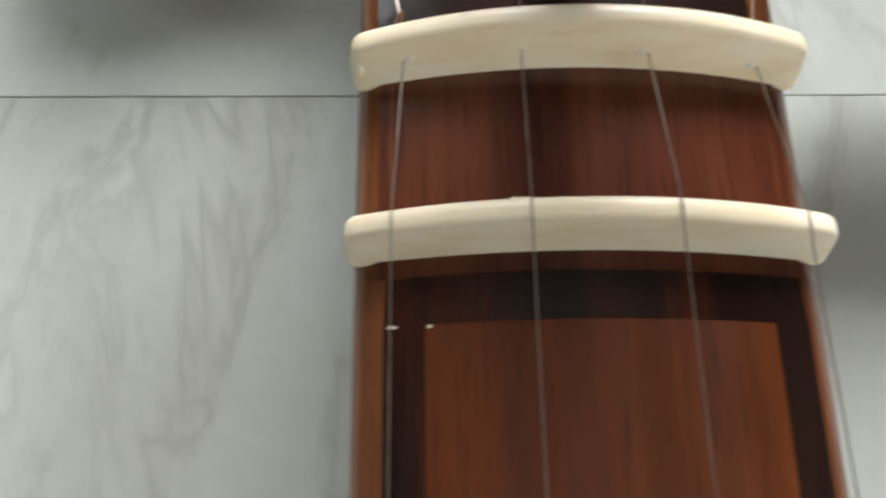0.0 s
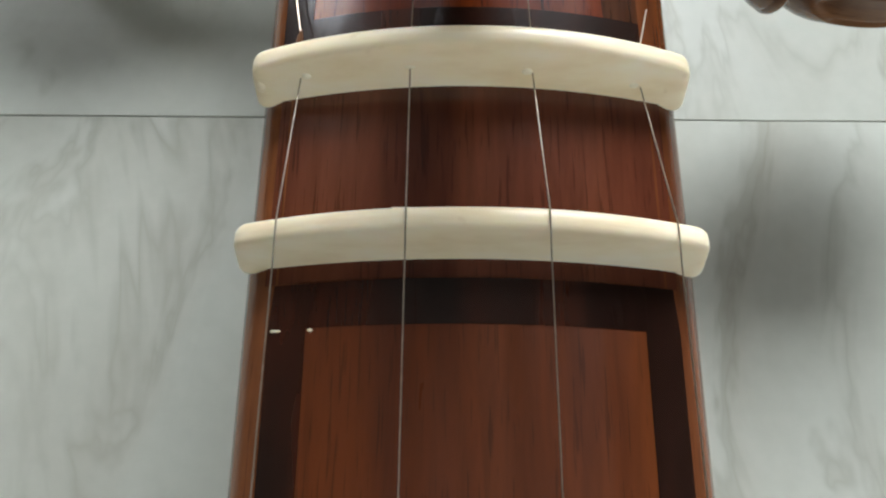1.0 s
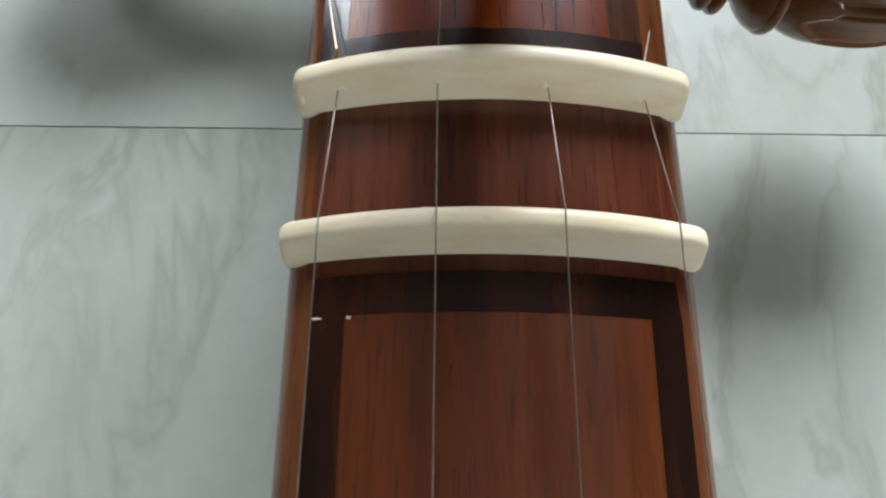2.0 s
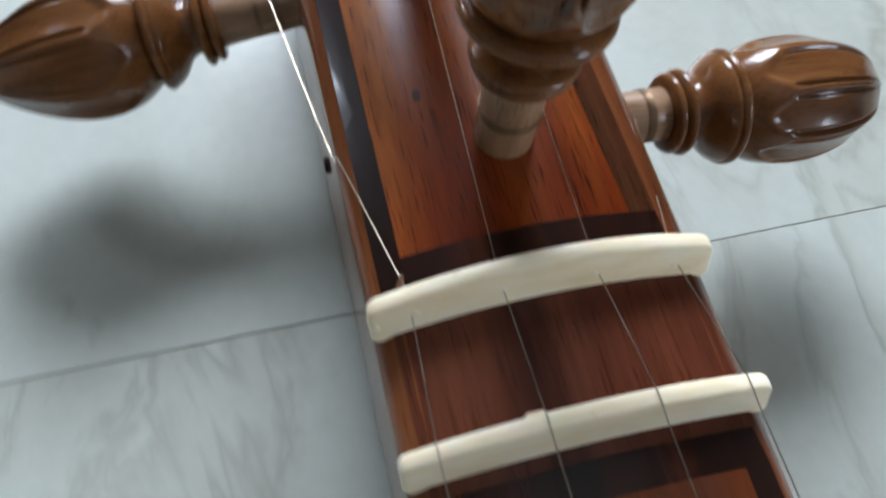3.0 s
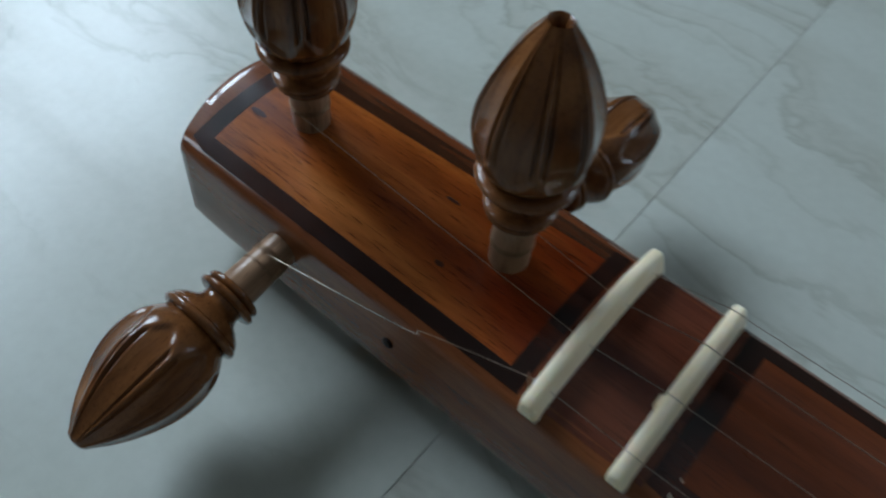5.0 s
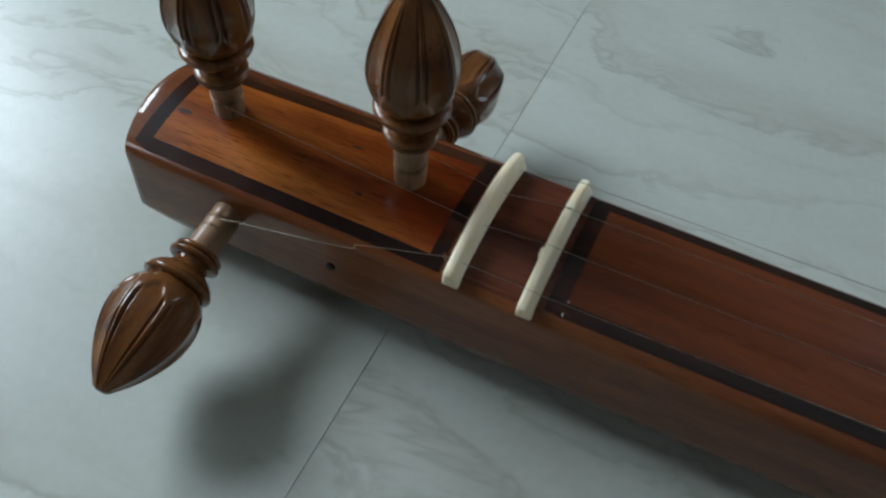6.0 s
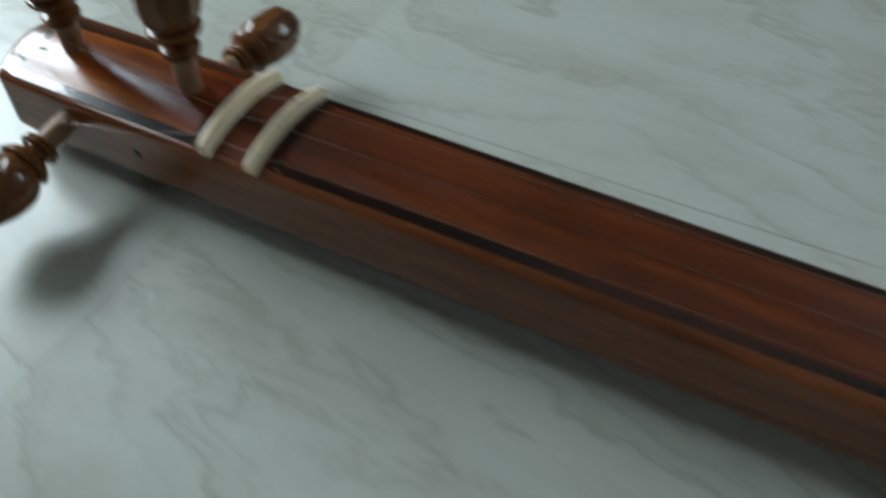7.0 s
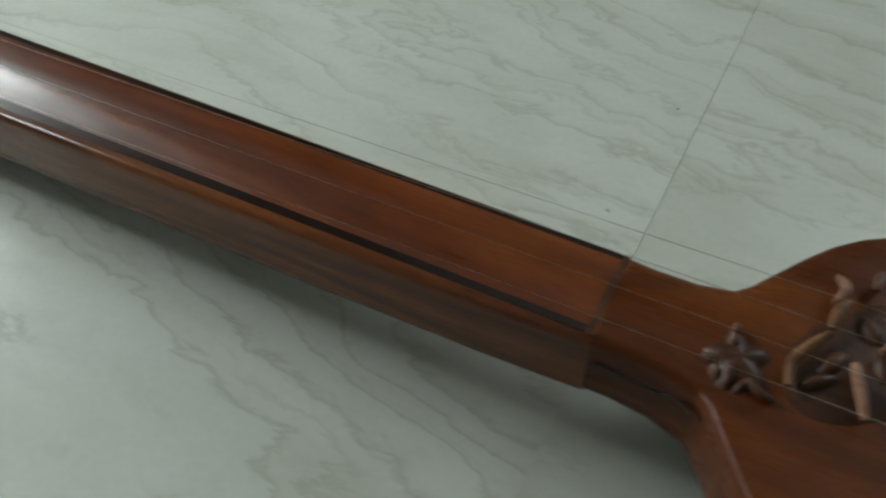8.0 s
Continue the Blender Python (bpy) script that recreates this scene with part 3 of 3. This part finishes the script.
def tuning_peg(m, stem, inset, knob_len=0.048, knob_r=0.0178, turn=0.0, broken=False, bud=BUD):
    """A tapered bare shaft, double ring, waist, flange and a fluted bud; local z runs outward from the neck."""
    shaft = part("tuning_peg", revolve([(-inset, 0.0062), (0.0, 0.0065), (stem * 0.5, 0.0066), (stem, 0.0070), (stem + 0.001, 0.0064), (stem + 0.006, 0.0062), (stem + 0.0075, 0.0062), (stem + 0.013, 0.0068), (stem + 0.0135, 0.003)], 32), SHAFT_WOOD, tanpura, "turned brown wooden tuning peg with a fluted bud-shaped knob")
    shaft.matrix_local = m @ Matrix.Rotation(turn, 4, "Z")
    part("peg_ring", revolve(ring_profile(stem - 0.0002, stem + 0.0029, 0.0104, 0.0062)), PEG_WOOD, shaft)
    part("peg_ring", revolve(ring_profile(stem + 0.0026, stem + 0.0058, 0.0112, 0.0062)), PEG_WOOD, shaft)
    part("peg_waist", revolve(curve_profile([(stem + 0.0050, 0.0078), (stem + 0.0070, 0.0074), (stem + 0.0092, 0.0084), (stem + 0.0112, 0.0112), (stem + 0.0132, 0.0133), (stem + 0.0150, 0.0138), (stem + 0.0160, 0.0090)]), 40), PEG_WOOD, shaft)
    part("peg_flange", revolve(ring_profile(stem + 0.0142, stem + 0.0182, 0.0150, 0.0090)), PEG_WOOD, shaft)
    base = stem + 0.0175
    pts = curve_points([(a, r, 0) for a, r in bud], 5)
    prof = [(base + p[0] * knob_len, p[1] * knob_r / 0.0178) for p in pts]

    def flutes(a, s):
        """Eight scooped channels with arched mouths, a fine cut along both edges and a narrow ridge between."""
        x = (s - base) / knob_len
        d = abs((a * 8 / (2 * math.pi)) % 1.0 - 0.5)
        mouth = 0.10 + 0.13 * min(1.0, d / 0.40) ** 2
        depth = min(1.0, max(0.0, (x - mouth) / 0.07))
        depth = depth * depth * (3 - 2 * depth)
        scoop = max(0.0, 1 - (d / 0.40) ** 2) ** 0.8
        cut = math.exp(-((d - 0.395) / 0.040) ** 2)
        return 1 - depth * (0.085 * scoop + 0.095 * cut)

    if broken:
        prof = prof[:-3] + [(prof[-4][0] + 0.0012, prof[-4][1] * 0.86), (prof[-4][0] + 0.0004, prof[-4][1] * 0.6), (prof[-4][0] - 0.0035, prof[-4][1] * 0.35)]
    else:
        prof += [(prof[-1][0] + 0.0008, 0.0022), (prof[-1][0] + 0.0010, 0.0006)]
    part("knob", revolve(prof, 256, flutes), PEG_WOOD, shaft, "fluted bud-shaped knob with dark grooves")
    return shaft


def axis(base, tip):
    """A pose at base whose z points to tip."""
    way = (Vector(tip) - Vector(base)).normalized()
    return Matrix.Translation(base) @ way.to_track_quat("Z", "Y").to_matrix().to_4x4()


PEG_L = axis((-0.0356, 0.1325, -0.0170), (-0.124, 0.1308, -0.0262))
PEG_R = axis((0.0356, 0.0780, -0.0168), (0.1126, 0.0768, -0.0215))
PEG_F = axis((0.0010, 0.0655, 0.0020), (0.0053, 0.0668, 0.10))
PEG_B = axis((0.0005, 0.1525, 0.0030), (0.0000, 0.1520, 0.10))
tuning_peg(PEG_L, 0.0215, 0.012, knob_r=0.0182, turn=0.2)
tuning_peg(PEG_R, 0.0135, 0.012, knob_len=0.0440, knob_r=0.0168, turn=0.5, bud=BLUNT_BUD)
tuning_peg(PEG_F, 0.0240, 0.012, knob_len=0.0496, knob_r=0.0174, turn=0.35, broken=True)
tuning_peg(PEG_B, 0.0195, 0.012, turn=0.1)


def winding(m, s, turns, r=0.00685):
    pts = []
    for k in range(turns * 16 + 1):
        a = 2 * math.pi * k / 16
        pts.append(m @ Vector((r * math.cos(a), r * math.sin(a), s + 0.0006 * k / 16)))
    part("string_winding", tube(pts, 0.00015, 5), BRONZE, tanpura, "thin string wound round the peg shaft")


winding(PEG_L, 0.0048, 4)
winding(PEG_L, 0.0105, 2)
winding(PEG_F, 0.0100, 4)
winding(PEG_B, 0.0085, 4)
winding(PEG_R, 0.0070, 4)

# Plugged knot on the neck's side, splinter beside the guide.
bm = bmesh.new()
bmesh.ops.create_cone(bm, cap_ends=True, segments=14, radius1=0.0023, radius2=0.0018, depth=0.0012)
knot = part("knot", bm, DARK, tanpura, "small dark plugged knot")
knot.matrix_local = pose(-0.0366, 0.0828, -0.0225, 0, -90, 0)
part("splinter", tube(curve_points([(-0.0280, 0.0345, 0.0000), (-0.0285, 0.0352, 0.0028), (-0.0278, 0.0362, 0.0056)], 4), 0.0010, 6, [1, 1, 0.95, 0.9, 0.8, 0.65, 0.5, 0.3, 0.15]), STEM_WOOD, tanpura, "small pinkish wood splinter beside the guide")

for u, v, wide, long in ((-0.0150, 0.0805, 0.0010, 0.0020), (0.0066, 0.0928, 0.0008, 0.0034), (-0.0092, 0.1690, 0.0013, 0.0042)):
    bm = bmesh.new()
    bmesh.ops.create_uvsphere(bm, u_segments=14, v_segments=6, radius=1.0)
    part("grain_knot", bm, KNOT, tanpura, "small dark knot in the varnished wood").matrix_local = pose(u, v, face_w(u) + 0.00017, 0, math.degrees(math.atan(2 * SAG * u / 0.0356 ** 2)), 0) @ Matrix.Diagonal((wide, long, 0.00012, 1))

for name, x0, x1, y0, y1, lift, material, label in (("varnish_chip", -0.0300, -0.0278, -0.0134, -0.0130, 0.0, BONE, "tiny pale chip in the varnish"), ("varnish_chip", -0.0242, -0.0235, -0.0136, -0.0131, 0.0, BONE, "tiny pale chip in the varnish")):
    bm = bmesh.new()
    w = face_w((x0 + x1) / 2) + lift
    box(bm, x0, x1, y0, y1, w - 0.0004, w + 0.00045)
    bmesh.ops.bevel(bm, geom=bm.edges[:], offset=0.00012, segments=1, affect="EDGES")
    part(name, bm, material, tanpura, label)

# A dark line low on the side where the neck swells into the body.
part("edge_line", tube(curve_points([(-0.0290, -0.5560, -0.0145), (-0.0284, -0.5685, -0.0170), (-0.0289, -0.5820, -0.0178), (-0.0318, -0.5955, -0.0131), (-0.0385, -0.6068, -0.0113)], 6), 0.0010, 8), INLAY_WOOD, tanpura, "thin dark line along the neck root")

# ---- carved ornament on the body ----
def lump(cu, cv, ru, rv, height, turn=0.0, lobes=0, n=32, m=8):
    """A low carved mound or leaf on the body's front, scalloped when it has lobes."""
    bm = bmesh.new()
    rows = []
    for j in range(m + 1):
        s = j / m
        row = []
        for k in range(n):
            a = 2 * math.pi * k / n
            e = 1 + (0.20 * math.cos(lobes * a) if lobes else 0)
            x, y = ru * s * e * math.cos(a), rv * s * e * math.sin(a)
            u, v = cu + x * math.cos(turn) - y * math.sin(turn), cv + x * math.sin(turn) + y * math.cos(turn)
            vein = 0.22 * abs(math.sin(lobes * a / 2)) if lobes else 0.0
            w = CREST - 0.006 * (u / max(body_half(v), 0.03)) ** 2 + height * (1 - s ** 3) * (1 - vein * s) - 0.0004
            row.append(bm.verts.new((u, v, w)))
        rows.append(row)
    hub = bm.verts.new((cu, cv, CREST - 0.006 * (cu / max(body_half(cv), 0.03)) ** 2 + height))
    for k in range(n):
        bm.faces.new((hub, rows[1][k], rows[1][(k + 1) % n]))
        for a, b in zip(rows[1:], rows[2:]):
            bm.faces.new((a[k], b[k], b[(k + 1) % n], a[(k + 1) % n]))
    bmesh.ops.delete(bm, geom=[x for x in bm.verts if not x.link_faces], context="VERTS")
    return bm


def stalk(points, r):
    pts = curve_points([(u, v, CREST - 0.006 * (u / max(body_half(v), 0.03)) ** 2 + w) for u, v, w in points], 8)
    n = len(pts)
    return tube(pts, r, 8, [0.55 + 0.45 * math.sin(math.pi * (k + 0.5) / n) for k in range(n)])


part("carved_boss", lump(0.015, -0.664, 0.048, 0.027, 0.0050, -0.58), CARVED_WOOD, tanpura, "dark carved mound on the body front")
part("carved_leaf", lump(-0.0125, -0.6125, 0.0150, 0.0125, 0.0046, 0.35, lobes=5, n=40), CARVED_WOOD, tanpura, "dark lobed carved leaf")
# Highlights along the leaf's rim, built as small petals of lighter wood.
for u, v, ru, rv, w, turn in ((-0.017, -0.6010, 0.0044, 0.0022, 0.0040, 1.1), (-0.0215, -0.6050, 0.0046, 0.0024, 0.0042, 0.5), (-0.024, -0.6105, 0.0046, 0.0022, 0.0040, 0.1), (-0.0045, -0.6080, 0.0052, 0.0030, 0.0064, 0.3), (0.002, -0.6075, 0.0042, 0.0026, 0.0060, 0.1), (-0.0235, -0.6175, 0.0062, 0.0022, 0.0036, -0.5)):
    part("carved_petal", lump(u, v, ru, rv, w, turn, n=16, m=5), PETAL_WOOD, tanpura, "carved petal in a lighter brown for the rim highlight")
part("carved_stalk", stalk([(-0.021, -0.6185, 0.003), (-0.026, -0.6240, 0.003), (-0.027, -0.6300, 0.002)], 0.0020), CARVED_WOOD, tanpura)
for u, v, ru, rv, w, turn in ((0.002, -0.6490, 0.0120, 0.0060, 0.0072, -0.5), (-0.010, -0.6450, 0.0110, 0.0050, 0.0064, -0.9), (0.026, -0.6600, 0.0120, 0.0060, 0.0082, 0.6), (0.010, -0.6680, 0.0130, 0.0065, 0.0078, 0.2), (0.036, -0.6720, 0.0120, 0.0060, 0.0074, 1.0), (0.024, -0.6850, 0.0130, 0.0060, 0.0066, 0.3)):
    part("carved_petal", lump(u, v, ru, rv, w, turn, n=20, m=6), CARVED_WOOD, tanpura, "dark glossy carved petal")
part("carved_stalk", stalk([(-0.0190, -0.6340, 0.005), (-0.0070, -0.6325, 0.006), (0.0050, -0.6380, 0.007), (0.0145, -0.6440, 0.008)], 0.0024), BUFF_WOOD, tanpura, "pale curved carved stalk")
part("carved_stalk", stalk([(0.0160, -0.6440, 0.008), (0.0270, -0.6450, 0.009), (0.0350, -0.6480, 0.009)], 0.0028), BUFF_WOOD, tanpura, "pale curved carved stalk")
part("carved_stalk", stalk([(0.0340, -0.6430, 0.007), (0.0440, -0.6460, 0.008), (0.0540, -0.6420, 0.005)], 0.0026), STEM_WOOD, tanpura, "pale curved carved stalk")
part("carved_stalk", stalk([(0.0020, -0.6560, 0.008), (-0.0090, -0.6600, 0.007), (-0.0210, -0.6650, 0.004)], 0.0028), STEM_WOOD, tanpura, "pale curved carved stalk")
part("carved_stalk", stalk([(0.0490, -0.6580, 0.008), (0.0590, -0.6590, 0.008), (0.0660, -0.6620, 0.004)], 0.0024), PETAL_WOOD, tanpura, "brown curved carved stalk")
part("carved_stalk", stalk([(0.0110, -0.6640, 0.010), (0.0170, -0.6690, 0.010), (0.0200, -0.6750, 0.009)], 0.0020), STEM_WOOD, tanpura, "pale curved carved stalk")

# ---- floor tiles, each a piece of the floor ----
WIDE, DEEP_TILE, JOINT = 0.8, 0.6, 0.0003
bm = bmesh.new()
box(bm, JOINT / 2, WIDE - JOINT / 2, JOINT / 2, DEEP_TILE - JOINT / 2, -0.008, 0.0)
bmesh.ops.bevel(bm, geom=[e for e in bm.edges if all(v.co.z > -0.001 for v in e.verts)], offset=0.0001, segments=2, affect="EDGES")
me = bpy.data.meshes.new("floor_tile")
bm.to_mesh(me)
bm.free()
me.materials.append(TILE)
cut = me.copy()
for v in cut.vertices:
    v.co.y = min(v.co.y, WALL_Y - 0.6 - JOINT / 2 - 0.0003 * (v.co.z > -0.0001))
for i in range(5):
    for j in range(6):
        tile = new("floor_tile", me if j < 5 else cut)
        tile.parent = tile_floor
        tile.location = (-1.89 + i * WIDE, -2.4 + j * DEEP_TILE, 0)
